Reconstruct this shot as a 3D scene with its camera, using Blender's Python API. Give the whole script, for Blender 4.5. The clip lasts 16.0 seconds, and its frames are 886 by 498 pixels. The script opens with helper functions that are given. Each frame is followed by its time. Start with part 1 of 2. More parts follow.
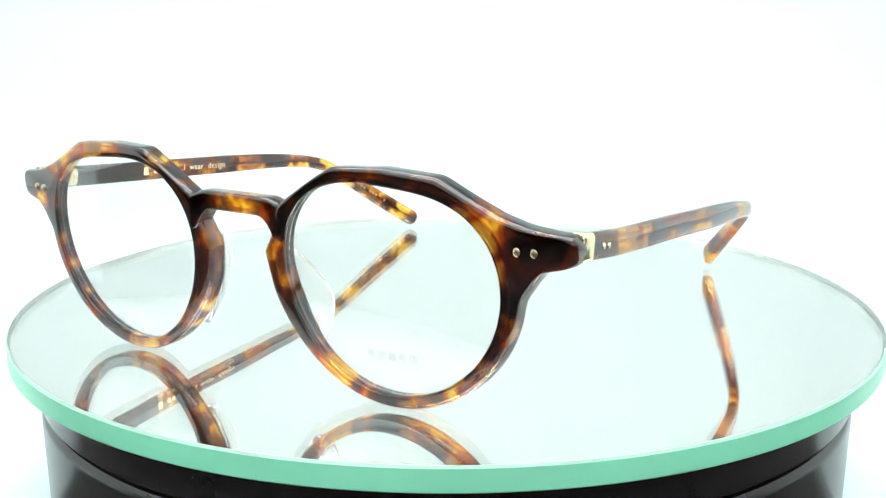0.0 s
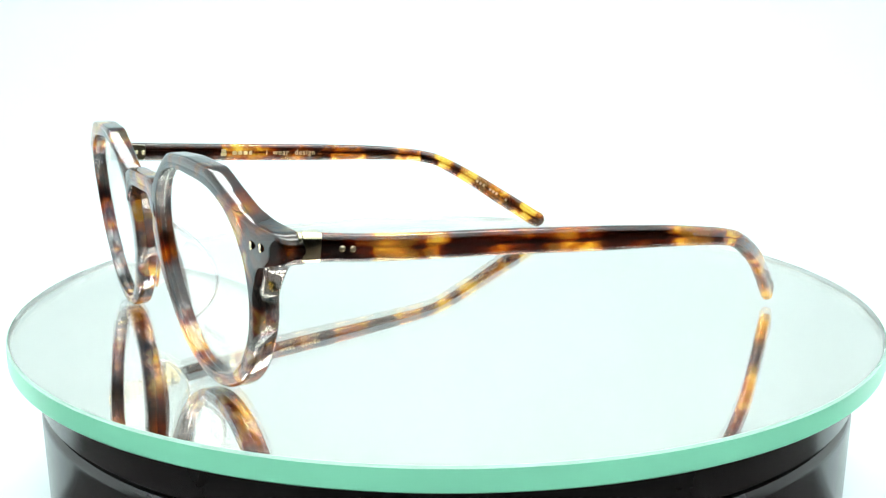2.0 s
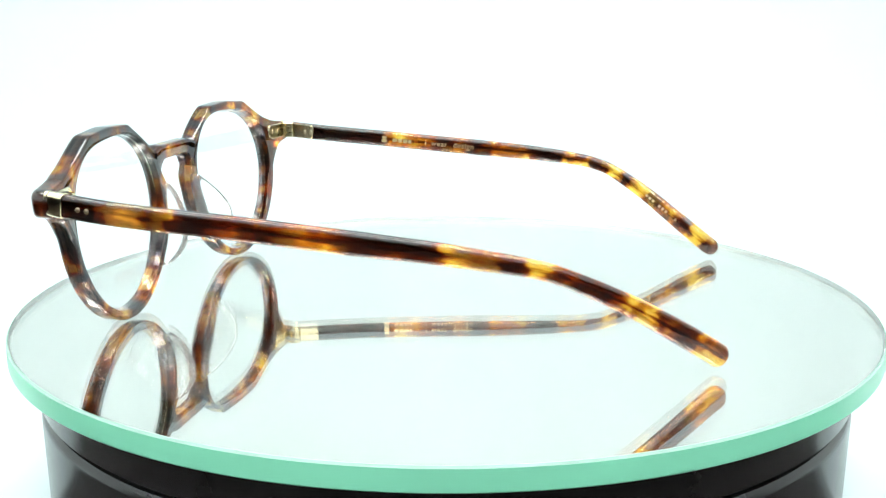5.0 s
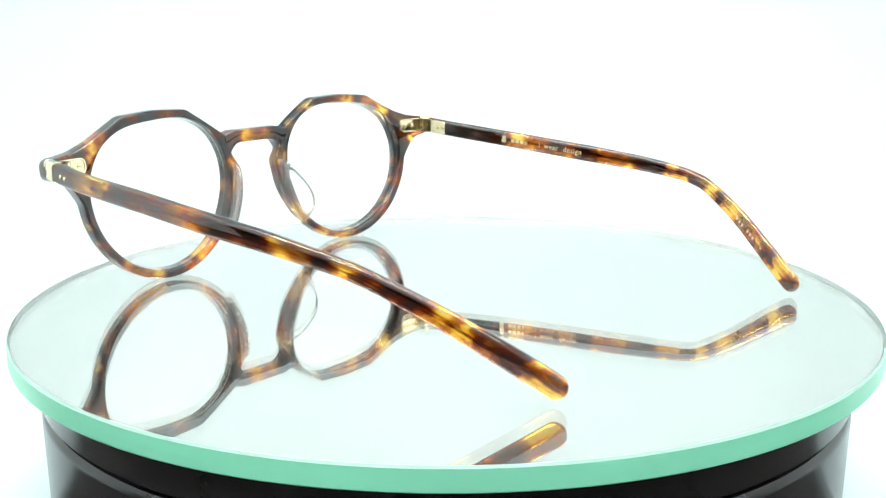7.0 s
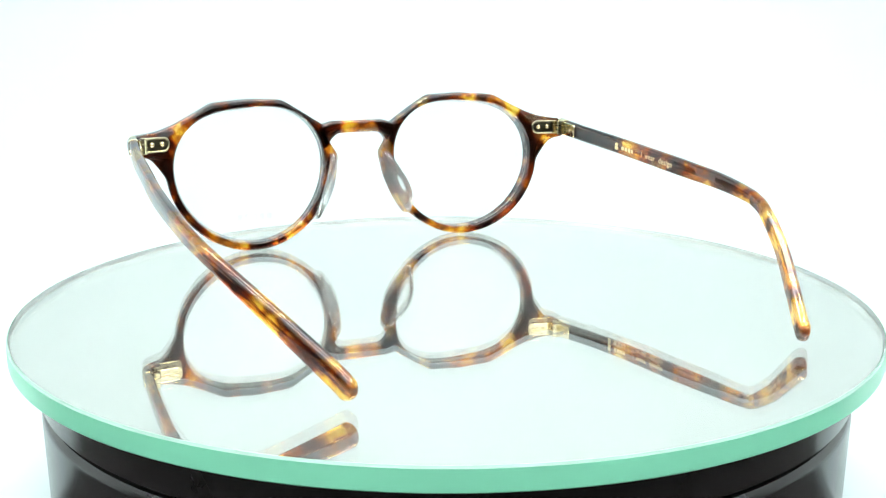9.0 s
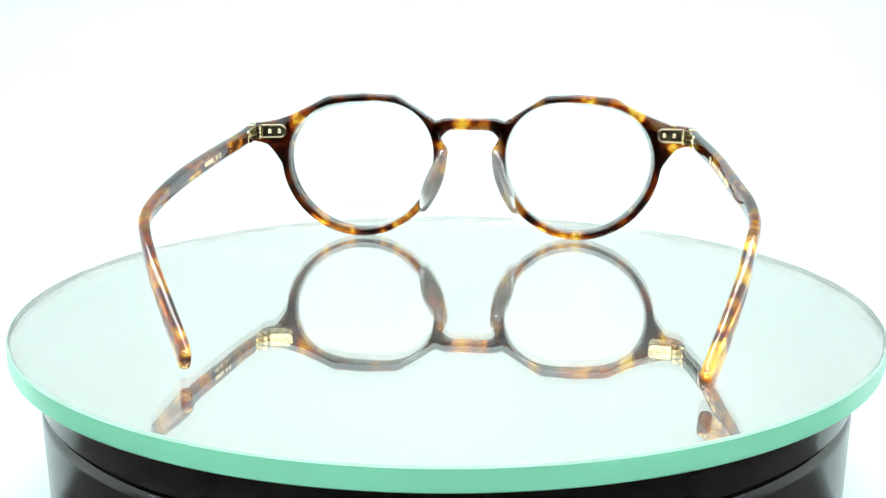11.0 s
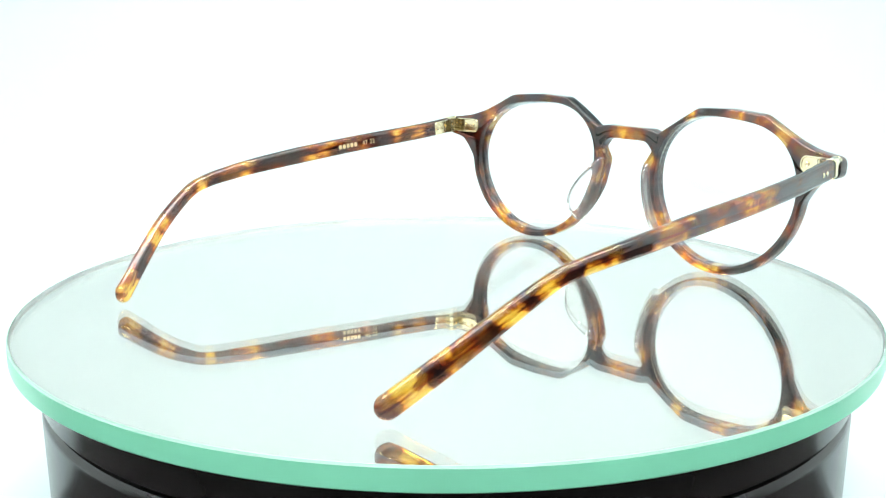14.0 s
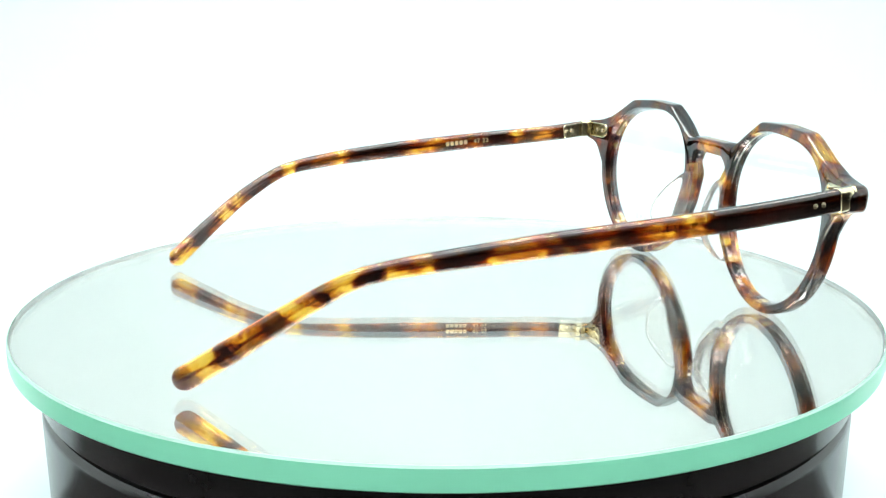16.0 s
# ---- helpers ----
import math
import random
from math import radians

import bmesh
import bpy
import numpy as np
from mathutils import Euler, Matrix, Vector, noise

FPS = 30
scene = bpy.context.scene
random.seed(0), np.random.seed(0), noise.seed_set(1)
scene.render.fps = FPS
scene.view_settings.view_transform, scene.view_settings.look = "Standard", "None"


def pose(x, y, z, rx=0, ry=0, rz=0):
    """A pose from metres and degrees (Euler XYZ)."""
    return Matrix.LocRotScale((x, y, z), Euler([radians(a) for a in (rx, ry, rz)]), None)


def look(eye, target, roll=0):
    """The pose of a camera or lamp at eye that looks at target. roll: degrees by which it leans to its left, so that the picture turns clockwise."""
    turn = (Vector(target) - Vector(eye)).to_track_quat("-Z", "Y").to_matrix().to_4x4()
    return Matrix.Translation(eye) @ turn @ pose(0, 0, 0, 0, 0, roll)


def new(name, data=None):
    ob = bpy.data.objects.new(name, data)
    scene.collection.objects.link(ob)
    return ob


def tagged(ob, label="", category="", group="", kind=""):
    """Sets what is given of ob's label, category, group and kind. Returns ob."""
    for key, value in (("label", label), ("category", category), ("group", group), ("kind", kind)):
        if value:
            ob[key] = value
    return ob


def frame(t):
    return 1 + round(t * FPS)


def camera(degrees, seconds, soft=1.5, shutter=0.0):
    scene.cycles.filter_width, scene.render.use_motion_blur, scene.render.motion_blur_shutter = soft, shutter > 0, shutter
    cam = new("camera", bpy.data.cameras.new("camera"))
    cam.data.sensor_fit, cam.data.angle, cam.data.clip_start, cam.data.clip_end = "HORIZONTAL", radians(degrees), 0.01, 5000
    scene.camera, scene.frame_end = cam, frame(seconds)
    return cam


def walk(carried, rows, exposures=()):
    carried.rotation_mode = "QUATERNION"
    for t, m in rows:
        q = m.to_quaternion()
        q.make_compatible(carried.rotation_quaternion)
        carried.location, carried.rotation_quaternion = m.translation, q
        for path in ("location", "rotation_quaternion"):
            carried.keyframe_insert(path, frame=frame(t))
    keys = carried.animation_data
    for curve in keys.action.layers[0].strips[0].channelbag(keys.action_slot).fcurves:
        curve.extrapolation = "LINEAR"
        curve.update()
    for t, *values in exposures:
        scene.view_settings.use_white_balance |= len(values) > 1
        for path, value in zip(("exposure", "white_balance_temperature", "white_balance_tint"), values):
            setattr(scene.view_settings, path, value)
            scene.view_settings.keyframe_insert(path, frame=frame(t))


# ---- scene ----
# Lengths inside the eyeglasses are in millimetres, turned into metres by MM.
MM = 0.001
cam = camera(44.66, 16.0, soft=1.25)
EYE_POSE = pose(0, -0.273, 0.07492, 90 - 12.83, 0, 0.18)
walk(cam, [(0.0, EYE_POSE), (16.0, EYE_POSE)])

# Turn of the turntable in degrees, time by time.
TURNS = [
    (0.0, 0.0), (0.5, -6.70), (1.0, -13.79), (1.5, -20.56), (2.0, -27.65), (2.5, -34.35), (3.0, -41.51),
    (3.5, -48.22), (4.0, -55.53), (5.25, -72.75), (6.5, -90.31), (7.0, -97.72), (7.5, -104.41), (8.0, -111.66),
    (8.5, -118.27), (9.0, -125.65), (9.5, -132.40), (10.75, -149.75), (12.0, -167.18), (12.5, -173.92),
    (13.0, -180.90), (13.5, -187.63), (14.0, -194.61), (14.5, -201.57), (15.0, -208.58), (15.5, -215.35),
    (16.0, -222.22),
]

# ---- light ----
world = bpy.data.worlds.new("world")
scene.world = world
world.use_nodes = True
world.node_tree.nodes["Background"].inputs[0].default_value = (0.55, 0.6, 0.62, 1)
world.node_tree.nodes["Background"].inputs[1].default_value = 0.1
scene.view_settings.exposure = 0.0


def area(name, place, target, sx, sy, watts, colour):
    data = bpy.data.lights.new(name, "AREA")
    data.shape, data.size, data.size_y, data.energy, data.color = "RECTANGLE", sx, sy, watts, colour
    ob = new(name, data)
    ob.matrix_world = look(place, target)
    return ob


COOL = (0.93, 1.0, 0.975)
# soft overhead fill, an added lamp that is nowhere in view
area("roof_fill", (0, -0.08, 0.552), (0, -0.08, 0), 0.80, 0.62, 1.2, COOL)


# ---- materials ----
def material(name):
    m = bpy.data.materials.new(name)
    m.use_nodes = True
    return m, m.node_tree.nodes, m.node_tree.links, m.node_tree.nodes["Principled BSDF"]


def plain(name, colour, rough=0.5, metal=0.0, coat=0.0, bump=0.0, scale=200.0, vary=0.0):
    """A surface of one colour with a little grain, cloudiness and relief."""
    m, n, k, b = material(name)
    b.inputs["Roughness"].default_value, b.inputs["Metallic"].default_value = rough, metal
    b.inputs["Coat Weight"].default_value = coat
    b.inputs["Base Color"].default_value = (*colour, 1)
    tc = n.new("ShaderNodeTexCoord")
    noi = n.new("ShaderNodeTexNoise")
    noi.inputs["Scale"].default_value, noi.inputs["Detail"].default_value = scale, 4
    k.new(tc.outputs["Object"], noi.inputs["Vector"])
    if vary:
        mix = n.new("ShaderNodeMix")
        mix.data_type = "RGBA"
        mix.inputs["A"].default_value = (*[c * (1 - vary) for c in colour], 1)
        mix.inputs["B"].default_value = (*[min(1, c * (1 + vary)) for c in colour], 1)
        k.new(noi.outputs["Fac"], mix.inputs["Factor"])
        k.new(mix.outputs["Result"], b.inputs["Base Color"])
    if bump:
        bp = n.new("ShaderNodeBump")
        bp.inputs["Strength"].default_value, bp.inputs["Distance"].default_value = bump, 0.0004
        k.new(noi.outputs["Fac"], bp.inputs["Height"])
        k.new(bp.outputs["Normal"], b.inputs["Normal"])
    return m


def clear(name, colour=(1, 1, 1), ior=1.49, rough=0.0):
    m, n, k, b = material(name)
    b.inputs["Base Color"].default_value = (*colour, 1)
    b.inputs["Transmission Weight"].default_value, b.inputs["IOR"].default_value = 1.0, ior
    b.inputs["Roughness"].default_value = rough
    return m


def tortoise(name, stretch, bands=(), blobs=(), seed=0.0, bias=0.0, glow=0.2, contrast=1.0, gamma=0.88, inner_dark=0.0, coarse=150.0):
    """Mottled acetate: clouds of dark brown, red-brown, amber and yellow, partly lit through.
    bands: (y mm, lightness) along the length; blobs: (x, y, z, radius mm, gain)."""
    m, n, k, b = material(name)
    tc = n.new("ShaderNodeTexCoord")
    mp = n.new("ShaderNodeMapping")
    mp.inputs["Scale"].default_value = stretch
    mp.inputs["Location"].default_value = (seed, seed * 0.7, seed * 1.3)
    k.new(tc.outputs["Object"], mp.inputs["Vector"])

    def cloud(scale, detail, distort):
        q = n.new("ShaderNodeTexNoise")
        q.inputs["Scale"].default_value, q.inputs["Detail"].default_value = scale, detail
        q.inputs["Distortion"].default_value, q.inputs["Roughness"].default_value = distort, 0.5
        k.new(mp.outputs["Vector"], q.inputs["Vector"])
        return q.outputs["Fac"]

    def calc(op, a, c):
        q = n.new("ShaderNodeMath")
        q.operation = op
        for i, v in enumerate((a, c)):
            if isinstance(v, (int, float)):
                q.inputs[i].default_value = v
            else:
                k.new(v, q.inputs[i])
        return q.outputs[0]

    big, fine = cloud(coarse, 1.0, 0.35), cloud(coarse * 2.6, 1.0, 0.3)
    value = calc("ADD", calc("MULTIPLY", calc("SUBTRACT", big, 0.5), 2.5), calc("MULTIPLY", calc("SUBTRACT", fine, 0.5), 0.7))
    value = calc("ADD", calc("MULTIPLY", value, contrast), 0.42 + bias)
    if bands:
        sep = n.new("ShaderNodeSeparateXYZ")
        k.new(tc.outputs["UV"], sep.inputs["Vector"])
        wob = cloud(260.0, 1.0, 0.4)
        along = calc("ADD", sep.outputs["X"], calc("MULTIPLY", calc("SUBTRACT", wob, 0.5), 0.05))
        ramp = n.new("ShaderNodeValToRGB")
        ramp.color_ramp.interpolation = "EASE"
        e = ramp.color_ramp.elements
        while len(e) > 1:
            e.remove(e[-1])
        e[0].position, e[0].color = bands[0][0] / 150.0, (bands[0][1],) * 3 + (1,)
        for y, v in bands[1:]:
            q = e.new(y / 150.0)
            q.color = (v, v, v, 1)
        k.new(along, ramp.inputs["Fac"])
        tone = calc("ADD", calc("MULTIPLY", ramp.outputs["Color"], 0.92), 0.05)
        if inner_dark:
            # the inner layer of the sheet stays dark near the hinge
            um = n.new("ShaderNodeUVMap")
            um.uv_map = "Across"
            acr = n.new("ShaderNodeSeparateXYZ")
            k.new(um.outputs["UV"], acr.inputs["Vector"])
            near = calc("MULTIPLY", calc("SUBTRACT", inner_dark / 150.0, along), 50.0)
            deep = calc("MULTIPLY", calc("SUBTRACT", 0.55, acr.outputs["X"]), 6.0)
            mask = calc("MINIMUM", calc("MAXIMUM", calc("MINIMUM", near, deep), 0.0), 1.0)
            tone = calc("SUBTRACT", tone, calc("MULTIPLY", mask, calc("SUBTRACT", tone, 0.44)))
        value = calc("ADD", calc("MULTIPLY", calc("SUBTRACT", value, 0.44), 0.85), tone)
        # the core wire shows as a dark line along the middle
        off = calc("ABSOLUTE", calc("SUBTRACT", sep.outputs["Y"], 0.5), 0.0)
        wire = n.new("ShaderNodeMapRange")
        wire.inputs["From Min"].default_value, wire.inputs["From Max"].default_value = 0.03, 0.09
        wire.inputs["To Min"].default_value, wire.inputs["To Max"].default_value = -0.22, 0.0
        k.new(off, wire.inputs["Value"])
        value = calc("ADD", value, wire.outputs["Result"])
    for x, y, z, r, g in blobs:
        d = n.new("ShaderNodeVectorMath")
        d.operation = "DISTANCE"
        k.new(tc.outputs["Object"], d.inputs[0])
        d.inputs[1].default_value = (x * MM, y * MM, z * MM)
        fall = n.new("ShaderNodeMapRange")
        fall.interpolation_type = "SMOOTHSTEP"
        fall.inputs["From Min"].default_value, fall.inputs["From Max"].default_value = r * MM * 0.45, r * MM * 1.1
        fall.inputs["To Min"].default_value, fall.inputs["To Max"].default_value = g, 0.0
        k.new(d.outputs["Value"], fall.inputs["Value"])
        value = calc("ADD", value, fall.outputs["Result"])
    ramp = n.new("ShaderNodeValToRGB")
    e = ramp.color_ramp.elements
    e[0].position, e[0].color = 0.22, (0.007, 0.0015, 0.001, 1)
    e[1].position, e[1].color = 1.0, (0.98, 0.69, 0.11, 1)
    for p, c in ((0.46, (0.036, 0.004, 0.0014)), (0.575, (0.21, 0.017, 0.0015)), (0.67, (0.46, 0.075, 0.003)), (0.72, (0.78, 0.32, 0.014)), (0.79, (0.94, 0.51, 0.03))):
        q = e.new(p)
        q.color = (*c, 1)
    k.new(value, ramp.inputs["Fac"])
    # light crosses two faces, so each takes about the root of the colour
    root = n.new("ShaderNodeGamma")
    root.inputs["Gamma"].default_value = gamma
    k.new(ramp.outputs["Color"], root.inputs["Color"])
    k.new(root.outputs["Color"], b.inputs["Base Color"])
    b.inputs["Roughness"].default_value, b.inputs["IOR"].default_value = 0.01, 1.49
    b.inputs["Transmission Weight"].default_value = 1.0
    b.inputs["Coat Weight"].default_value, b.inputs["Coat Roughness"].default_value = 0.55, 0.02
    tr = n.new("ShaderNodeBsdfTranslucent")
    k.new(ramp.outputs["Color"], tr.inputs["Color"])
    mix = n.new("ShaderNodeMixShader")
    mix.inputs[0].default_value = glow
    k.new(b.outputs[0], mix.inputs[1])
    k.new(tr.outputs[0], mix.inputs[2])
    k.new(mix.outputs[0], n["Material Output"].inputs["Surface"])
    return m


M_PAPER = plain("white_paper", (0.48, 0.54, 0.555), 0.8, bump=0.05, scale=900, vary=0.01)
M_TENT = plain("white_tent_cloth", (0.86, 0.88, 0.88), 0.9, bump=0.1, scale=1500, vary=0.01)
M_ROOM = plain("room_paint", (0.45, 0.45, 0.44), 0.9, vary=0.05, scale=3)
M_BLACK = plain("black_gloss_plastic", (0.012, 0.011, 0.012), 0.2, bump=0.01, scale=300, vary=0.2)
M_BLACK.node_tree.nodes["Principled BSDF"].inputs["Specular IOR Level"].default_value = 0.3
# near black, the shade inside narrow gaps painted as a colour
M_GAP_SHADE = plain("gap_shade_black", (0.004, 0.004, 0.004), 0.5)
M_GOLD = plain("pale_gold_metal", (0.70, 0.61, 0.40), 0.12, 1.0, bump=0.05, scale=900, vary=0.08)
M_RIVET = plain("polished_rivet_metal", (0.72, 0.60, 0.40), 0.16, 1.0, bump=0.03, scale=900)
M_FOIL = plain("gold_foil_print", (0.85, 0.70, 0.40), 0.3, 0.85)
M_PRINT, _n, _k, _b = material("pale_lens_print")
_b.inputs["Base Color"].default_value, _b.inputs["Roughness"].default_value = (0.62, 0.46, 0.28, 1), 0.6
_b.inputs["Alpha"].default_value = 0.11
M_ETCH = plain("etched_acetate", (0.70, 0.56, 0.34), 0.5)
M_ETCH.node_tree.nodes["Principled BSDF"].inputs["Alpha"].default_value = 0.4
M_LENS = clear("clear_demo_lens", (0.996, 1.0, 0.998), 1.49)
# cream stands in for light caught by the lens edge and inner rim wall
M_RIM_LIGHT = plain("pale_rim_light", (0.56, 0.50, 0.38), 0.3, vary=0.12, scale=400)
M_PAD = clear("clear_acetate", (0.99, 0.995, 0.99), 1.42, 0.03)
M_PAD.node_tree.nodes["Principled BSDF"].inputs["Transmission Weight"].default_value = 0.93
M_PLATE = clear("plate_glass", (0.978, 0.984, 0.962), 1.54)
M_SILVER = plain("silvered_back", (0.925, 0.878, 0.84), 0.0, 1.0)
M_EDGE = plain("polished_green_glass_edge", (0.235, 0.65, 0.455), 0.28, vary=0.04, scale=60)
M_EDGE.node_tree.nodes["Principled BSDF"].inputs["Specular IOR Level"].default_value = 0.2
M_CHAMFER = plain("ground_glass_chamfer", (0.24, 0.36, 0.31), 0.4, vary=0.05, scale=80)
M_CHAMFER.node_tree.nodes["Principled BSDF"].inputs["Specular IOR Level"].default_value = 0.2
# bright metal wall in place of the light reflected inside the glass rim
M_RIM = plain("inner_reflection_metal", (0.94, 0.97, 0.955), 0.35, 1.0)
M_TABLE = plain("dark_table_wood", (0.035, 0.028, 0.025), 0.5, vary=0.3, scale=30, bump=0.1)
M_LED, _n, _k, _b = material("led_chip")
_b.inputs["Emission Color"].default_value, _b.inputs["Emission Strength"].default_value = (0.93, 1.0, 0.972, 1), 14.4
M_BAR = plain("white_aluminium", (0.7, 0.7, 0.7), 0.4, 0.5)

FRONT_BLOBS = ((3.5, -7, 36.8, 4.0, 0.66), (-5, -7, 36.8, 3.6, 0.62), (-20, -6, 44, 4.0, 0.6), (-17, -5, 12, 5.0, 0.5),
               (20, -5, 8, 5.5, 0.2), (-54, -5, 8, 5.0, 0.14), (40, -5, 1.5, 4.5, 0.12))
M_FRONT = tortoise("tortoise_acetate_front", (1, 0.5, 1), blobs=FRONT_BLOBS, seed=0.31, bias=0.035, glow=0.16, contrast=0.9, gamma=0.95, coarse=125.0)
BANDS_A = ((0, 0.58), (8, 0.55), (11, 0.3), (13, 0.88), (19, 0.92), (23, 0.5), (26, 0.9), (29, 0.32), (36, 0.5), (45, 0.66), (48, 0.46),
           (62, 0.6), (66, 0.46), (81, 0.56), (84, 0.85), (92, 0.8), (94, 0.45), (98, 0.5), (99.5, 0.95), (102, 0.85),
           (104, 0.44), (117, 0.47), (118.8, 0.92), (122.5, 0.88), (124, 0.42), (130.5, 0.44), (132.5, 0.86), (136, 0.8), (138, 0.5))
BANDS_B = ((0, 0.24), (33, 0.28), (35, 0.85), (39, 0.72), (43, 0.62), (55, 0.62), (58, 0.48), (68, 0.48), (70, 0.74), (79, 0.74), (81, 0.48),
           (91, 0.5), (93.5, 0.92), (101, 0.9), (102.8, 0.44), (105, 0.46), (106.5, 0.95), (110.5, 0.9), (112, 0.44), (114, 0.46), (115.5, 0.95), (119, 0.9),
           (120.5, 0.44), (126, 0.46), (127.2, 0.75), (128.3, 0.7), (129.5, 0.48), (131, 0.53), (132, 0.97), (135.5, 0.95), (137.3, 0.5), (140, 0.5))
M_TEMPLE_A = tortoise("tortoise_acetate_temple", (1, 0.45, 1), bands=BANDS_A, blobs=((74, 17, 33, 6.0, 0.3), (74, 25.6, 32.4, 4.5, 0.22)), seed=0.11, inner_dark=34.0, contrast=0.75, coarse=210.0)
M_TEMPLE_B = tortoise("tortoise_acetate_temple_lighter", (1, 0.6, 1), bands=BANDS_B, seed=0.57, contrast=0.75, coarse=210.0)


# ---- mesh helpers ----
def part(name, bm, mat, parent=None, label="", angle=35.0):
    """Links a bmesh as one mesh object under a thing or a part."""
    bmesh.ops.recalc_face_normals(bm, faces=bm.faces[:])
    me = bpy.data.meshes.new(name)
    bm.to_mesh(me)
    bm.free()
    for q in mat if isinstance(mat, (list, tuple)) else (mat,):
        me.materials.append(q)
    me.shade_smooth()
    me.set_sharp_from_angle(angle=radians(angle))
    ob = new(name, me)
    if parent:
        ob.parent = parent
    return tagged(ob, label)


def loft(bm, rings, closed=False, caps=True):
    """Joins rings of equally many points with quads."""
    made = [[bm.verts.new(p) for p in ring] for ring in rings]
    count, size = len(made), len(made[0])
    for i in range(count if closed else count - 1):
        a, b = made[i], made[(i + 1) % count]
        for j in range(size):
            bm.faces.new((a[j], a[(j + 1) % size], b[(j + 1) % size], b[j]))
    if caps and not closed:
        bm.faces.new(made[0][::-1])
        bm.faces.new(made[-1])
    return made


def lathe(bm, profile, steps=128, closed=False):
    """Turns (radius, height) pairs about the z axis; the ends are closed on the axis."""
    rings = []
    for r, z in profile:
        rings.append([(r * math.cos(2 * math.pi * i / steps), r * math.sin(2 * math.pi * i / steps), z) for i in range(steps)])
    return loft(bm, rings, closed=closed)


def rounded(w, h, r, steps=4):
    """A rounded rectangle about the origin, anticlockwise."""
    r = min(r, w / 2 * 0.98, h / 2 * 0.98)
    out = []
    for cx, cy, a0 in ((w / 2 - r, h / 2 - r, 0), (-w / 2 + r, h / 2 - r, 90), (-w / 2 + r, -h / 2 + r, 180), (w / 2 - r, -h / 2 + r, 270)):
        for i in range(steps + 1):
            a = radians(a0 + 90 * i / steps)
            out.append((cx + r * math.cos(a), cy + r * math.sin(a)))
    return out


def spline(points, steps):
    """A smooth curve through the points (tuples of any length)."""
    pts = [np.array(p, float) for p in points]
    pts = [2 * pts[0] - pts[1], *pts, 2 * pts[-1] - pts[-2]]
    out = []
    for i in range(1, len(pts) - 2):
        a, b, c, d = pts[i - 1:i + 3]
        for s in range(steps):
            t = s / steps
            out.append(0.5 * (2 * b + (c - a) * t + (2 * a - 5 * b + 4 * c - d) * t * t + (3 * b - a - 3 * c + d) * t ** 3))
    out.append(pts[-2])
    return out


def slab(bm, outline, place, thick, bevel=0.15):
    """A plate with softened edges: outline of (u, v) in mm, place(u, v, w) gives metres, w from 0 to thick."""
    c = np.mean(np.array(outline), axis=0)

    def ring(inset, w):
        out = []
        for u, v in outline:
            d = np.array((u, v)) - c
            s = 1 - inset / max(np.linalg.norm(d), 0.01)
            out.append(place(c[0] + d[0] * s, c[1] + d[1] * s, w))
        return out
    loft(bm, [ring(0, 0), ring(0, thick - bevel), ring(bevel, thick)])


# ---- the place: paper sweep; unseen light tent, table and dim room added round it ----
FRONT_Y = -0.10


def build_tent():
    bm = bmesh.new()
    path = [(-0.02, -0.052), (0.35, -0.052)]
    for i in range(1, 13):
        a = radians(90 * i / 12)
        path.append((0.35 + 0.22 * math.sin(a), -0.052 + 0.22 * (1 - math.cos(a))))
    path += [(0.57, 0.56)]
    outer = [(y + (0.004 if i > 6 else 0), z - (0.004 if i < 8 else 0)) for i, (y, z) in enumerate(path)]
    loft(bm, [[(x, y, z) for y, z in path] + [(x, y, z) for y, z in outer[::-1]] for x in (-0.44, 0.44)])
    tagged(part("backdrop", bm, M_PAPER, label="white seamless paper sweep, curved up at the back"), kind="structure", category="backdrop")
    for name, lo, hi, mat in (("tent_wall_west", (-0.446, FRONT_Y, -0.052), (-0.441, 0.57, 0.56), M_TENT),
                              ("tent_wall_east", (0.441, FRONT_Y, -0.052), (0.446, 0.57, 0.56), M_TENT),
                              # unseen flaps, added to brighten reflections from above and leave them dark below
                              ("unseen_flap_west", (-0.446, -0.45, 0.12), (-0.441, FRONT_Y, 0.56), M_TENT),
                              ("unseen_flap_east", (0.441, -0.45, 0.12), (0.446, FRONT_Y, 0.56), M_TENT),
                              ("unseen_flap_front", (-0.446, -0.456, 0.12), (0.446, -0.451, 0.56), M_TENT),
                              ("ceiling", (-0.446, -0.45, 0.561), (0.446, 0.575, 0.566), M_TENT),
                              ("table_top", (-0.8, -0.7, -0.09), (0.8, 0.8, -0.0575), M_TABLE),
                              ("room_floor", (-2, -2.5, -0.85), (2, 1.5, -0.80), M_ROOM), ("room_ceiling", (-2, -2.5, 1.6), (2, 1.5, 1.65), M_ROOM),
                              ("wall_south", (-2, -2.55, -0.8), (2, -2.5, 1.6), M_ROOM), ("wall_north", (-2, 1.5, -0.8), (2, 1.55, 1.6), M_ROOM),
                              ("wall_west", (-2.05, -2.5, -0.8), (-2, 1.5, 1.6), M_ROOM), ("wall_east", (2, -2.5, -0.8), (2.05, 1.5, 1.6), M_ROOM)):
        bm = bmesh.new()
        box(bm, lo, hi)
        tagged(part(name, bm, mat), kind="structure")


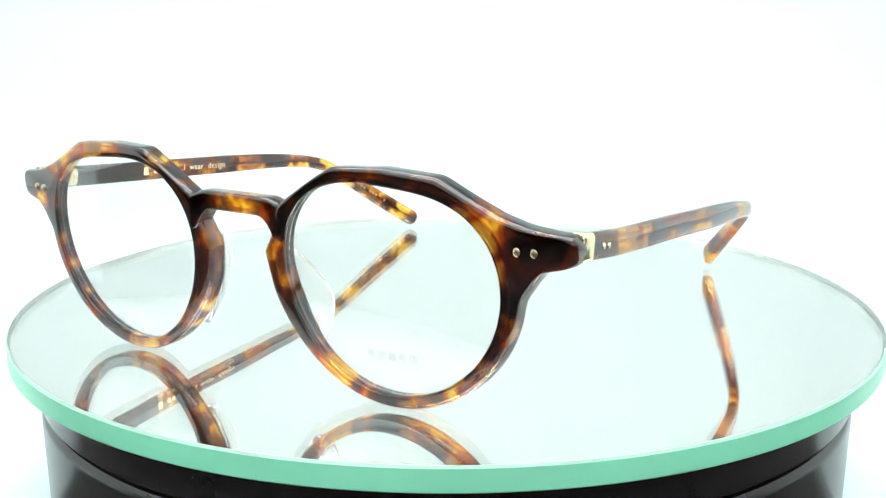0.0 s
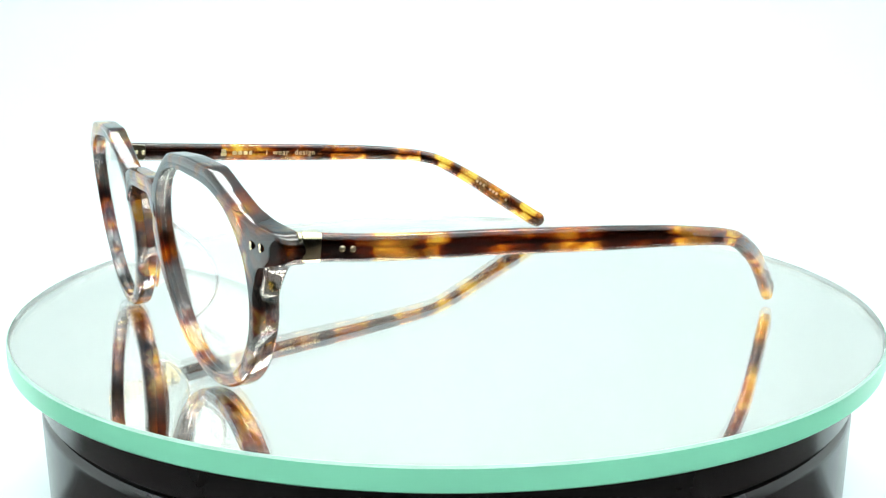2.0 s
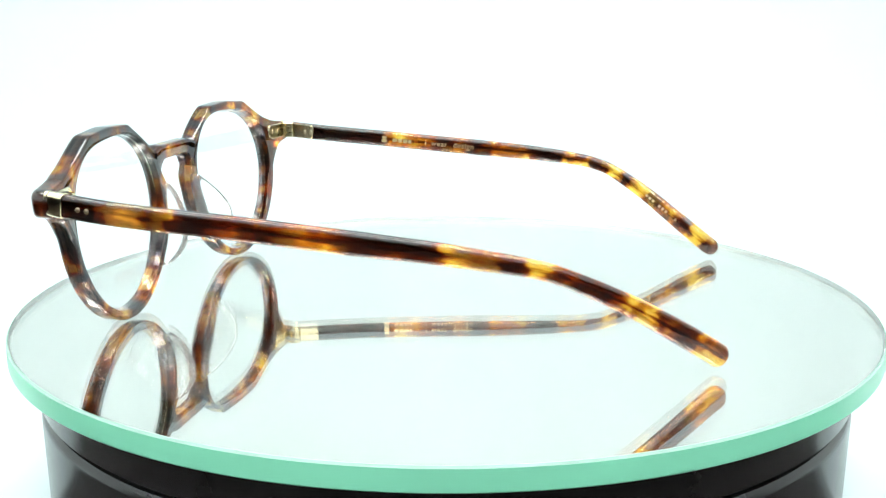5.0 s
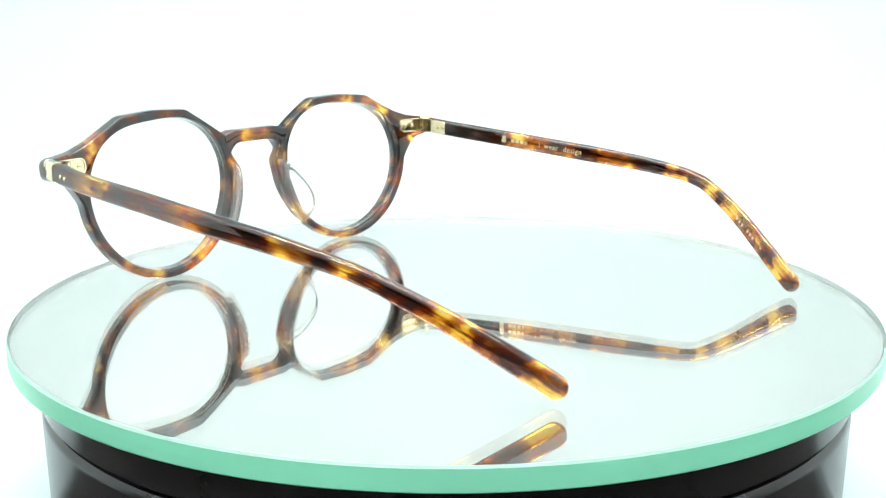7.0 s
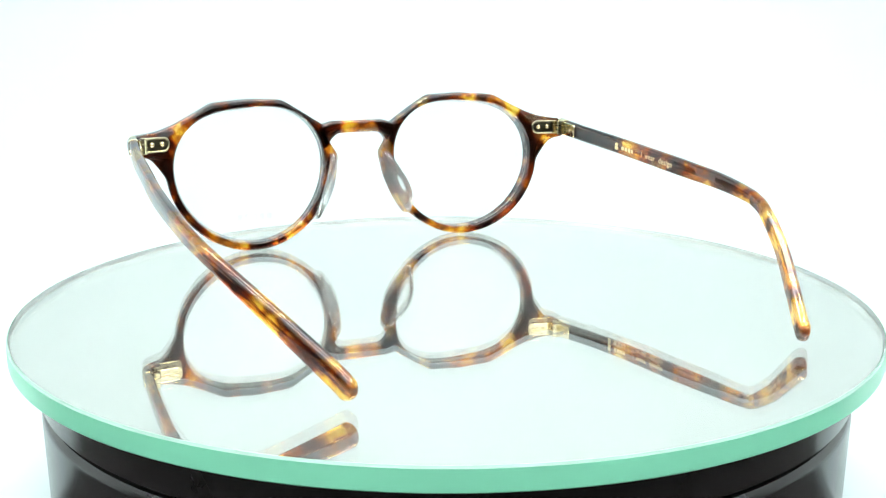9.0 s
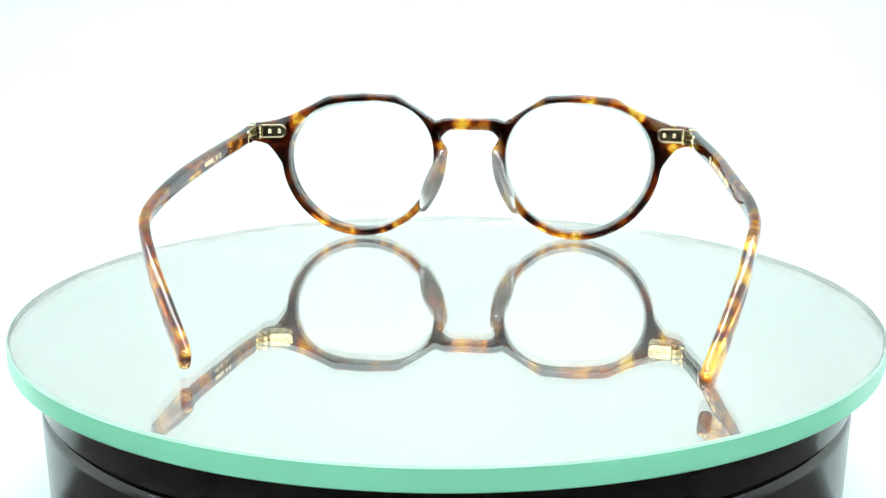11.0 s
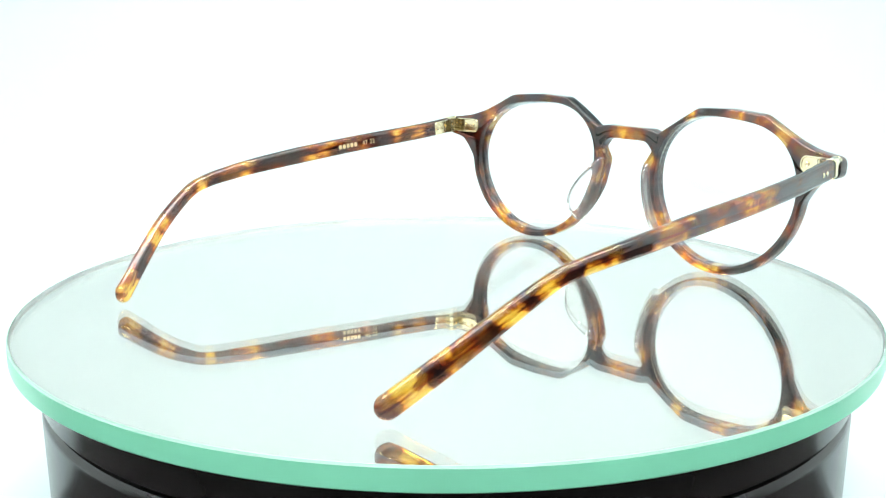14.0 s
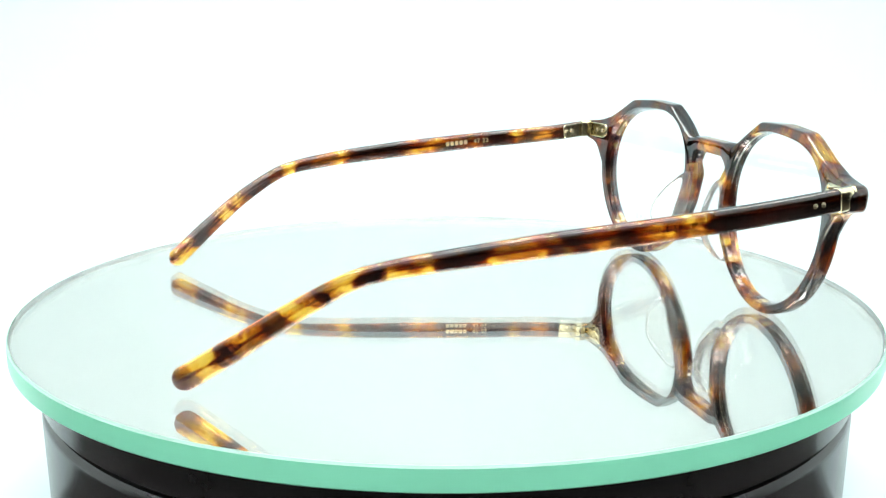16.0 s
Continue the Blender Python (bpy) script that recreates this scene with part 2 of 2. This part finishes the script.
def build_led_bar(place, length, chips):
    """A broad bar of light-emitting tiles under the tent's roof."""
    bar = new("led_bar")
    tagged(bar, "white aluminium bar of bright LED tiles under the tent roof", "lamp", "led bars")
    bar.location = place
    bm = bmesh.new()
    box(bm, (-length / 2, -0.080, 0.0), (length / 2, 0.080, 0.006))
    part("rail", bm, M_BAR, bar)
    bm = bmesh.new()
    box(bm, (-0.0105, -0.073, -0.0015), (0.0105, 0.073, 0.0))
    chip = part("led_tile", bm, M_LED, bar)
    chip.location = (-length / 2 + 0.01, 0, 0)
    for i in range(1, chips):
        q = new("led_tile", chip.data)
        q.parent = bar
        q.location = (-length / 2 + 0.01 + (length - 0.02) * i / (chips - 1), 0, 0)


def box(bm, lo, hi):
    (x0, y0, z0), (x1, y1, z1) = lo, hi
    loft(bm, [[(x0, y0, z), (x1, y0, z), (x1, y1, z), (x0, y1, z)] for z in (z0, z1)])


build_tent()
build_led_bar((0, -0.24, 0.53), 0.76, 34)
build_led_bar((0, 0.12, 0.53), 0.76, 34)


# ---- turntable ----
def build_turntable():
    base = new("turntable")
    base.location = (0, 0, -0.0515)
    tagged(base, "glossy black plastic display turntable with a groove round its rim", "turntable")
    z0 = 0.0515
    bm = bmesh.new()
    lathe(bm, [(0.0995, 0.0), (0.1005, 0.001), (0.1012, z0 - 0.0185), (0.1008, z0 - 0.0172), (0.100, z0 - 0.0165)], 160)
    part("body", bm, M_BLACK, base)
    # recessed drum, blackened for the shade between body and platter
    bm = bmesh.new()
    lathe(bm, [(0.0988, z0 - 0.0165), (0.0988, z0 - 0.0152)], 160)
    part("groove", bm, M_GAP_SHADE, base, "black drum in the gap between body and platter, shade put into its colour")
    bm = bmesh.new()
    lathe(bm, [(0.1004, z0 - 0.0152), (0.1012, z0 - 0.0146), (0.1013, z0 - 0.0056), (0.1008, z0 - 0.0049), (0.099, z0 - 0.0047)], 160)
    return part("platter", bm, M_BLACK, base, "rotating glossy black platter")


def build_plate():
    plate = new("mirror_plate")
    tagged(plate, "round green-edged glass mirror plate lying on a turntable", "mirror plate")
    r, t, c = 0.1075, 0.0050, 0.00045
    bm = bmesh.new()
    lathe(bm, [(r - c - 0.0005, -0.0042), (r - c - 0.0001, -0.0038), (r - c - 0.0001, 0.0)], 320)
    for f in bm.faces:
        zs = [v.co.z for v in f.verts]
        f.material_index = 0 if min(zs) > -1e-6 else (1 if max(zs) < -0.0041 else 2)
    part("glass", bm, (M_PLATE, M_SILVER, M_RIM), plate, "clear plate glass, silvered underneath")
    bm = bmesh.new()
    lathe(bm, [(r - c, 0.0), (r, -c), (r, -t + 0.0003), (r - 0.0003, -t), (0.02, -t), (0.02, -0.0046), (r - c, -0.0046)], 192, closed=True)
    for f in bm.faces:
        f.material_index = 1 if min(v.co.z for v in f.verts) > -c - 1e-6 else 0
    part("edge", bm, (M_EDGE, M_CHAMFER), plate, "polished pale emerald glass edge")
    return plate


PLATTER, PLATE = build_turntable(), build_plate()
PLATE_TOP = 0.0004


# ---- eyeglasses ----
CENTRE = (36.0, 25.0)


def lens_radius(a):
    """Radius of a lens opening about its centre, by angle."""
    return (22.25 - 1.02 * math.cos(a) - 0.75 * math.sin(a) + 1.41 * math.cos(2 * a) - 0.04 * math.sin(2 * a)
            + 0.14 * math.cos(3 * a) + 0.82 * math.sin(3 * a) - 0.21 * math.cos(4 * a) - 0.07 * math.sin(4 * a))


def mid_depth(x, z):
    """Depth of the front's middle surface: a slight wrap and a slight forward lean."""
    return -7.9 + 0.0009 * x * x - 0.09 * (z - 45) + 0.08 * max(0.0, x - 58)


def at(side, x, d, z):
    """A point of the front in metres: d is the depth from its middle surface, side is 1 or -1."""
    return (side * x * MM, (mid_depth(x, z) + d) * MM, z * MM)


def rim_outline():
    """Outer outline of one rim, anticlockwise: brow with two corners, endpiece, lower rim, nose."""
    pts = [(6.9, 28.3), (8.7, 31.0), (9.9, 33.5), (10.7, 37.5), (24.3, 46.1), (35, 46.6), (46, 45.8), (52.2, 42.5), (57.5, 39.9), (62.5, 38.2),
           (67, 37.5), (70.3, 37.2), (71.3, 36.4), (71.3, 32.4), (70.3, 31.6), (68, 31.4), (65.2, 30.3), (63.3, 28.0)][::-1]
    low = []
    for deg in range(-2, -173, -6):
        a = radians(deg)
        nose = max(0.0, 1 - abs(deg + 172) / 50) ** 1.5
        r = lens_radius(a) + 2.0 + 0.25 * math.cos(a) - 0.35 * min(0.0, math.sin(a)) + 2.3 * nose
        low.append((CENTRE[0] + r * math.cos(a), CENTRE[1] + r * math.sin(a)))
    loop = pts[::-1] + low
    fine = []
    for i, p in enumerate(loop):
        q = loop[(i + 1) % len(loop)]
        n = max(1, int(math.dist(p, q) / 0.7))
        fine += [(p[0] + (q[0] - p[0]) * j / n, p[1] + (q[1] - p[1]) * j / n) for j in range(n)]
    for _ in range(2):
        fine = [tuple(0.25 * fine[i - 1][c] + 0.5 * fine[i][c] + 0.25 * fine[(i + 1) % len(fine)][c] for c in (0, 1)) for i in range(len(fine))]
    return fine


def build_front(glasses):
    bm = bmesh.new()
    outline = rim_outline()
    half = 2.35
    for side in (1, -1):
        rings = []
        for x, z in outline:
            a = math.atan2(z - CENTRE[1], x - CENTRE[0])
            r = lens_radius(a)
            inner = np.array((CENTRE[0] + r * math.cos(a), CENTRE[1] + r * math.sin(a)))
            way = np.array((x, z)) - inner
            w = np.linalg.norm(way)
            way /= w
            up = 0.5 + 0.5 * math.sin(a + 0.5)
            taper = 0.25 + 0.65 * up
            deg = math.degrees(a) % 360
            back = half - 0.5 * (1 - up) + 0.9 * math.exp(-((deg - 196) / 17.0) ** 2)
            rb, rf = min(0.65, w * 0.35), min(1.25, w * 0.45)
            prof = []
            for s, d, rr, a0 in ((0.35 - taper, -half + 0.35, 0.35, 180), (0.35, back - 0.35, 0.35, 90), (w - rb, back - rb, rb, 0), (w - rf, -half + rf, rf, -90)):
                for i in range(6):
                    g = radians(a0 + 90 - 18 * i)
                    prof.append((s + rr * math.cos(g), d + rr * math.sin(g)))
            # order: inner front, inner back, outer back, outer front
            ring = []
            for (s, d) in prof:
                q = inner + way * s
                ring.append(at(side, q[0], d, q[1]))
            rings.append(ring)
        loft(bm, rings, closed=True)
    # bridge with its keyhole arch
    rings = []
    for i in range(33):
        x = -11.5 + 23.0 * i / 32
        u = abs(x)
        top = 38.8 if u < 8.3 else 38.8 - 1.0 * ((u - 8.3) / 3.2)
        low = 35.0 - 3.2 * max(0.0, (u - 5.0) / 4.6) ** 2.6
        low = max(low, 30.5)
        sec = rounded(2 * half - 0.3, top - low, 0.8)
        rings.append([((x) * MM, (mid_depth(u, 36) + p) * MM, ((top + low) / 2 + q) * MM) for p, q in sec])
    loft(bm, rings)
    front = part("frame_front", bm, M_FRONT, glasses, "dark tortoiseshell acetate front with crown-shaped brows and keyhole bridge")
    for side in (1, -1):
        for x in (61.2, 64.2):
            bm = bmesh.new()
            lathe(bm, [(0.8 * MM, 0), (0.78 * MM, 0.12 * MM), (0.55 * MM, 0.22 * MM)], 20)
            rv = part("rivet", bm, M_RIVET, front, "polished metal rivet")
            rv.matrix_local = Matrix.Translation(at(side, x, -half - 0.02, 34.0)) @ pose(0, 0, 0, 90, 0, side * -8)
        # hinge plate let into the back of the endpiece, with two pins
        bm = bmesh.new()
        outline2 = [(p + 64.3, q + 34.6) for p, q in rounded(10.0, 4.4, 1.9, 6)]
        slab(bm, outline2, lambda u, v, w, s=side: at(s, u, half + w - 0.1, v), 0.33)
        rings = []
        for grow, lift in ((0.0, 0.3), (0.0, 0.5), (0.22, 0.56), (0.45, 0.5), (0.5, 0.3)):
            rings.append([at(side, 64.3 + p, half + lift - 0.1, 34.6 + q) for p, q in rounded(10.0 - 2 * grow, 4.4 - 2 * grow, 1.9 - grow, 6)])
        loft(bm, rings, caps=False)
        hp = part("hinge_plate", bm, M_GOLD, front, "pale gold hinge plate with a raised rim")
        for x in (61.4, 64.4):
            bm = bmesh.new()
            lathe(bm, [(0.62 * MM, 0), (0.6 * MM, 0.25 * MM), (0.35 * MM, 0.42 * MM)], 16)
            pin = part("pin", bm, M_RIVET, hp)
            pin.matrix_local = Matrix.Translation(at(side, x, half + 0.3, 34.7)) @ pose(0, 0, 0, -90, 0, 0)
        for dz in (-1.55, 0.0, 1.55):
            bm = bmesh.new()
            sec = rounded(2.6, 3.6, 1.2, 5)
            loft(bm, [[((side * (67.6 + p)) * MM, (2.6 + q) * MM, (34.6 + dz + w) * MM) for p, q in sec] for w in (-0.62, -0.5, 0.5, 0.62)])
            part("hinge_barrel", bm, M_GOLD, front, "pale gold hinge knuckle")
    return front


def build_lens(glasses, side):
    bm = bmesh.new()
    steps, rows = 96, 10
    grid = {}
    for face, d in ((0, -0.6), (1, 0.6)):
        mid = bm.verts.new(at(side, CENTRE[0], d, CENTRE[1]))
        for i in range(1, rows + 1):
            for j in range(steps):
                a = 2 * math.pi * j / steps
                r = (lens_radius(a) + 0.15) * i / rows
                grid[face, i, j] = bm.verts.new(at(side, CENTRE[0] + r * math.cos(a), d, CENTRE[1] + r * math.sin(a)))
        for j in range(steps):
            bm.faces.new((mid, grid[face, 1, j], grid[face, 1, (j + 1) % steps]))
            for i in range(1, rows):
                bm.faces.new((grid[face, i, j], grid[face, i + 1, j], grid[face, i + 1, (j + 1) % steps], grid[face, i, (j + 1) % steps]))
    for j in range(steps):
        k = (j + 1) % steps
        bm.faces.new((grid[0, rows, j], grid[0, rows, k], grid[1, rows, k], grid[1, rows, j]))
    ob = part("lens", bm, M_LENS, glasses, "clear demo lens")
    ob.visible_shadow = False
    # added pale ring lining the groove: light in lens edge and rim wall as colour
    bm = bmesh.new()
    rings = []
    for j in range(steps):
        a = 2 * math.pi * j / steps
        up = 0.5 + 0.5 * math.sin(a + 0.5)
        ring = []
        for d, s in ((-1.4, -0.09), (0.3, -0.09), (0.3, 0.3), (-1.4, 0.3)):
            lean = -(0.25 + 0.65 * up) * (2.35 - d) / 4.7 + 0.12
            rr = lens_radius(a) + lean + s
            ring.append(at(side, CENTRE[0] + rr * math.cos(a), d, CENTRE[1] + rr * math.sin(a)))
        rings.append(ring)
    loft(bm, rings, closed=True)
    part("rim_light_ring", bm, M_RIM_LIGHT, ob, "pale ring at the lens edge, light in the rim wall put into its colour")
    return ob


def build_pad(glasses, side):
    """Clear nose pad: a D-shaped leaf standing back from the nose side of the rim."""
    bm = bmesh.new()
    rings = []
    n = 24
    for i in range(n + 1):
        s = i / n
        a = radians(172 + 46 * s)
        r = lens_radius(a) + 3.0
        x, z = CENTRE[0] + r * math.cos(a), CENTRE[1] + r * math.sin(a)
        reach = 0.6 + 7.3 * math.sin(math.pi * (0.02 + 0.96 * s)) ** 0.75
        ring = []
        for k in range(13):
            g = k / 12
            th = (1.3 - 0.4 * g) * math.sqrt(max(0.0, 1 - g ** 5)) + 0.05
            ring.append((x + 4.0 * g * math.sin(math.pi * s), reach * g, z, th))
        loop = [(p + t, d, z) for p, d, z, t in ring] + [(p - t, d, z) for p, d, z, t in ring[::-1]]
        rings.append([at(side, p, 1.6 + d, z) for p, d, z in loop])
    loft(bm, rings)
    ob = part("nose_pad", bm, M_PAD, glasses, "clear acetate nose pad")
    ob.visible_shadow = False
    return ob


PATH_A = ((69.8, 1.5, 34.6), (70.3, 12, 33.4), (70.7, 24, 32.5), (71.0, 40, 31.5), (71.2, 58, 30.1), (70.9, 70, 29.1), (70.3, 81, 28.1),
          (69.6, 90, 27.0), (68.4, 98.5, 25.7), (66.3, 105.5, 23.6), (60.3, 116.8, 17.6), (53.8, 126.6, 10.9), (48.6, 134, 5.4), (47.4, 136, 3.9))
PATH_B = ((-69.6, 1.5, 34.7), (-70.6, 13, 33.6), (-71.7, 24, 32.7), (-72.6, 40, 31.5), (-72.9, 55.5, 30.4), (-73.1, 70, 29.4), (-73.4, 84, 28.3),
          (-72.7, 96, 27.0), (-71.8, 102, 25.9), (-70.2, 107.6, 24.0), (-66.9, 118, 17.8), (-62.8, 127.6, 11.0), (-58.7, 136.4, 4.8), (-58.0, 138, 3.8))


def temple_height(y):
    return float(np.interp(y, [0, 65, 82, 100, 107, 118, 130, 140], [5.0, 5.0, 4.5, 3.7, 3.7, 4.3, 5.0, 5.1]))


def temple_frames(path):
    pts = spline(path, 12)
    out = []
    for i, p in enumerate(pts):
        t = pts[min(i + 1, len(pts) - 1)] - pts[max(i - 1, 0)]
        t /= np.linalg.norm(t)
        sidew = np.cross(t, (0, 0, 1.0))
        sidew /= np.linalg.norm(sidew)
        out.append((p, t, sidew, np.cross(sidew, t)))
    return out


def build_temple(glasses, front, path, mat, label):
    side = 1 if path[0][0] > 0 else -1
    fr = temple_frames(path)
    bm = bmesh.new()
    rings = []
    for p, t, u, v in fr:
        sec = rounded(2.7, temple_height(p[1]), 1.15, 5)
        rings.append([tuple((p + u * a + v * b) * MM) for a, b in sec])
    p, t, u, v = fr[-1]
    for i in range(1, 8):
        g = i / 7 * math.pi / 2
        sec = rounded(2.7 * (0.25 + 0.75 * math.cos(g)), 5.1 * (0.04 + 0.96 * math.cos(g)), 1.15, 5)
        rings.append([tuple((p + t * 2.4 * math.sin(g) + u * a + v * b) * MM) for a, b in sec])
    loft(bm, rings)
    uv = bm.loops.layers.uv.new("UVMap")
    across = bm.loops.layers.uv.new("Across")
    uv = bm.loops.layers.uv["UVMap"]
    facing = -side if np.dot(fr[5][2], (1, 0, 0)) > 0 else side
    size = len(rings[0])
    bm.verts.index_update()
    steps = [y / MM for y in (np.mean([p[1] for p in ring]) for ring in rings)]
    for f in bm.faces:
        for lp in f.loops:
            i, j = divmod(lp.vert.index, size)
            lp[uv].uv = (steps[i] / 150.0, 0.5 + rounded(2.7, 5.0, 1.15, 5)[j][1] / 5.0)
            lp[across].uv = (0.5 - rounded(2.7, 5.0, 1.15, 5)[j][0] * facing / 2.7, 0.5)
    ob = part("temple", bm, mat, glasses, label)
    # gold end cap at the hinge, wrapping the acetate
    p, t, u, v = fr[0]
    bm = bmesh.new()
    loft(bm, [[tuple((p + t * s + u * a + v * b) * MM) for a, b in rounded(2.8 + e, 5.0 + e, 1.1, 5)] for s, e in ((-1.55, -0.5), (-1.5, 0.05), (-1.3, 0.25), (1.8, 0.25), (1.9, 0.0))])
    part("end_cap", bm, M_GOLD, ob, "pale gold hinge end cap")
    bm = bmesh.new()
    loft(bm, [[tuple((p + t * s + u * a + v * b) * MM) for a, b in rounded(2.8 + e, 5.0 + e, 1.1, 5)] for s, e in ((-2.3, 0.0), (-2.2, 0.15), (-1.75, 0.15), (-1.65, 0.05), (-1.6, -0.5))])
    part("endpiece_cap", bm, M_GOLD, front, "pale gold cap on the endpiece")
    # added black block that paints the shade between the two gold caps
    bm = bmesh.new()
    loft(bm, [[tuple((p + t * s + u * a + v * b) * MM) for a, b in rounded(1.6, 3.4, 0.7, 4)] for s in (-2.0, -1.0)])
    part("hinge_gap_shade", bm, M_GAP_SHADE, ob, "black block inside the hinge, shade of the gap put into its colour")
    # hinge leaf on the inner face and two rivets through to the outer face
    inner = -side if np.dot(fr[5][2], (1, 0, 0)) > 0 else side
    q = fr[6]
    bm = bmesh.new()
    slab(bm, rounded(8.5, 4.2, 1.0, 4), lambda a, b, w: tuple((q[0] + q[1] * (a - 1.0) + q[3] * b + q[2] * inner * (1.3 + w)) * MM), 0.35)
    leaf = part("hinge_leaf", bm, M_GOLD, ob, "pale gold hinge leaf")
    for s in (0.0, 2.0):
        for way, parent, off in ((inner, leaf, 1.6), (-inner, ob, 1.32)):
            bm = bmesh.new()
            lathe(bm, [(0.6 * MM, 0), (0.58 * MM, 0.12 * MM), (0.3 * MM, 0.22 * MM)], 16)
            pin = part("pin" if parent is leaf else "rivet", bm, M_RIVET, parent)
            c = (q[0] + q[1] * (s + 0.5) + q[2] * way * off) * MM
            pin.matrix_local = Matrix.Translation(Vector(c)) @ Vector(q[2] * way).to_track_quat("Z", "Y").to_matrix().to_4x4()
    return ob


def on_temple(fr, inner, y, up, lift):
    """Place, way along, way up and way out on the inner face of a temple at the length y."""
    i = min(range(len(fr)), key=lambda q: abs(fr[q][0][1] - y))
    p, t, u, v = fr[i]
    p = p + t * ((y - p[1]) / t[1]) + v * up + u * inner * (1.40 + lift)
    return p, t, v, u * inner


def printed(name, outlines, parent, place, mat, label=""):
    """Thin printed shapes: outlines in mm, place(u, v, w)."""
    bm = bmesh.new()
    for o in outlines:
        slab(bm, o, place, 0.04, 0.01)
    return part(name, bm, mat, parent, label)


def bar_outline(u, v, w, h):
    return [(u + p, v + q) for p, q in rounded(w, h, min(w, h) * 0.3, 2)]


def lettering(text, size, parent, origin, along, up, mat, label):
    """Flat letters in the built-in font, in mm, on the plane of along and up."""
    cu = bpy.data.curves.new("lettering", "FONT")
    cu.body, cu.size, cu.extrude, cu.space_character = text, size * MM, 0.03 * MM, 1.15
    tmp = bpy.data.objects.new("lettering", cu)
    scene.collection.objects.link(tmp)
    me = bpy.data.meshes.new_from_object(tmp.evaluated_get(bpy.context.evaluated_depsgraph_get()))
    bpy.data.objects.remove(tmp)
    a, b = Vector(along).normalized(), Vector(up).normalized()
    c = a.cross(b)
    me.transform(Matrix.Translation(Vector(origin) * MM) @ Matrix((a, b, c)).transposed().to_4x4())
    me.materials.clear()
    me.materials.append(mat)
    ob = new("lettering", me)
    ob.parent = parent
    return tagged(ob, label)


def build_writing(temple_a, temple_b, lens_a):
    fb, fa = temple_frames(PATH_B), temple_frames(PATH_A)
    inb = 1 if fb[20][2][0] > 0 else -1
    ina = -1 if fa[20][2][0] > 0 else 1
    # round mark, a name as bars, then words, on the amber temple
    p, t, v, o = on_temple(fb, inb, 34.0, 0.0, 0.0)
    flat = lambda a, b, w: tuple((p + t * a + v * b + o * w) * MM)
    ring = [bar_outline(0.0, 0.55, 1.5, 0.9), bar_outline(0.0, -0.5, 1.8, 1.1)]
    bars = [bar_outline(3.4 + 1.75 * i, -0.1, 1.35, 1.15) for i in range(5)]
    printed("foil_mark", ring + bars, temple_b, flat, M_FOIL, "gold foil mark and bars")
    p2, t2, v2, o2 = on_temple(fb, inb, 46.2, -0.62, 0.03)
    lettering("i", 2.35, temple_b, p2 + t2 * 1.2, t2, v2, M_FOIL, "gold foil lettering")
    for word, y in (("wear", 49.6), ("design", 56.8)):
        p2, t2, v2, o2 = on_temple(fb, inb, y + 2.5, -0.62, 0.05)
        lettering(word, 2.35, temple_b, p2 - t2 * 2.6, t2, v2, M_FOIL, "gold foil lettering")
    # faint marks inside the tip
    p3, t3, v3, o3 = on_temple(fb, inb, 122.0, 0.0, 0.0)
    flat3 = lambda a, b, w: tuple((p3 + t3 * a + v3 * b + o3 * w) * MM)
    printed("etched_mark", [bar_outline(-9.0 + 1.3 * i, 0.2, 0.8, 0.9) for i in (0, 1, 4, 5, 6, 8, 9, 10, 13, 14)], temple_b, flat3, M_ETCH, "faint etched marks")
    # a name as bars and the size figures on the dark temple
    p4, t4, v4, o4 = on_temple(fa, ina, 46.0, 0.0, 0.0)
    flat4 = lambda a, b, w: tuple((p4 - t4 * a + v4 * b + o4 * w) * MM)
    printed("foil_mark", [bar_outline(-3.3 + 1.5 * i, 0.0, 1.15, 1.35) for i in range(5)], temple_a, flat4, M_FOIL, "gold foil bars")
    p5, t5, v5, o5 = on_temple(fa, ina, 40.6, -0.65, 0.03)
    lettering("47 22", 1.95, temple_a, p5, -t5, v5, M_FOIL, "gold foil size figures")
    # pale print on one lens
    place = lambda a, b, w: at(1, 34.4 + a, -0.64 - w, 10.4 + b)
    big = [bar_outline(-4.6 + 2.3 * i, 0.0, 1.7, 1.9) for i in range(5)]
    small = [bar_outline(1.2 + 1.0 * i, -1.75, 0.75, 0.5) for i in range(5)]
    printed("lens_print", big + small, lens_a, place, M_PRINT, "pale printed mark")


def build_eyeglasses():
    glasses = new("eyeglasses")
    tagged(glasses, "tortoiseshell acetate eyeglasses with clear lenses, standing on a mirror plate", "eyeglasses")
    front = build_front(glasses)
    lenses = [build_lens(glasses, side) for side in (1, -1)]
    for side in (1, -1):
        build_pad(glasses, side)
    arm_a = build_temple(glasses, front, PATH_A, M_TEMPLE_A, "dark tortoiseshell temple arm")
    arm_b = build_temple(glasses, front, PATH_B, M_TEMPLE_B, "amber tortoiseshell temple arm")
    build_writing(arm_a, arm_b, lenses[0])
    return glasses


GLASSES = build_eyeglasses()


def motions():
    """The turntable turns its platter, the plate and the eyeglasses that stand on it."""
    walk(PLATTER, [(t, pose(0, 0, 0, 0, 0, a)) for t, a in TURNS])
    walk(PLATE, [(t, pose(0, 0, PLATE_TOP, 0, 0, a)) for t, a in TURNS])
    rest = pose(-0.03686, -0.05842, 0, 0, 0, -32.29)
    walk(GLASSES, [(t, pose(0, 0, 0, 0, 0, a) @ rest) for t, a in TURNS])


motions()
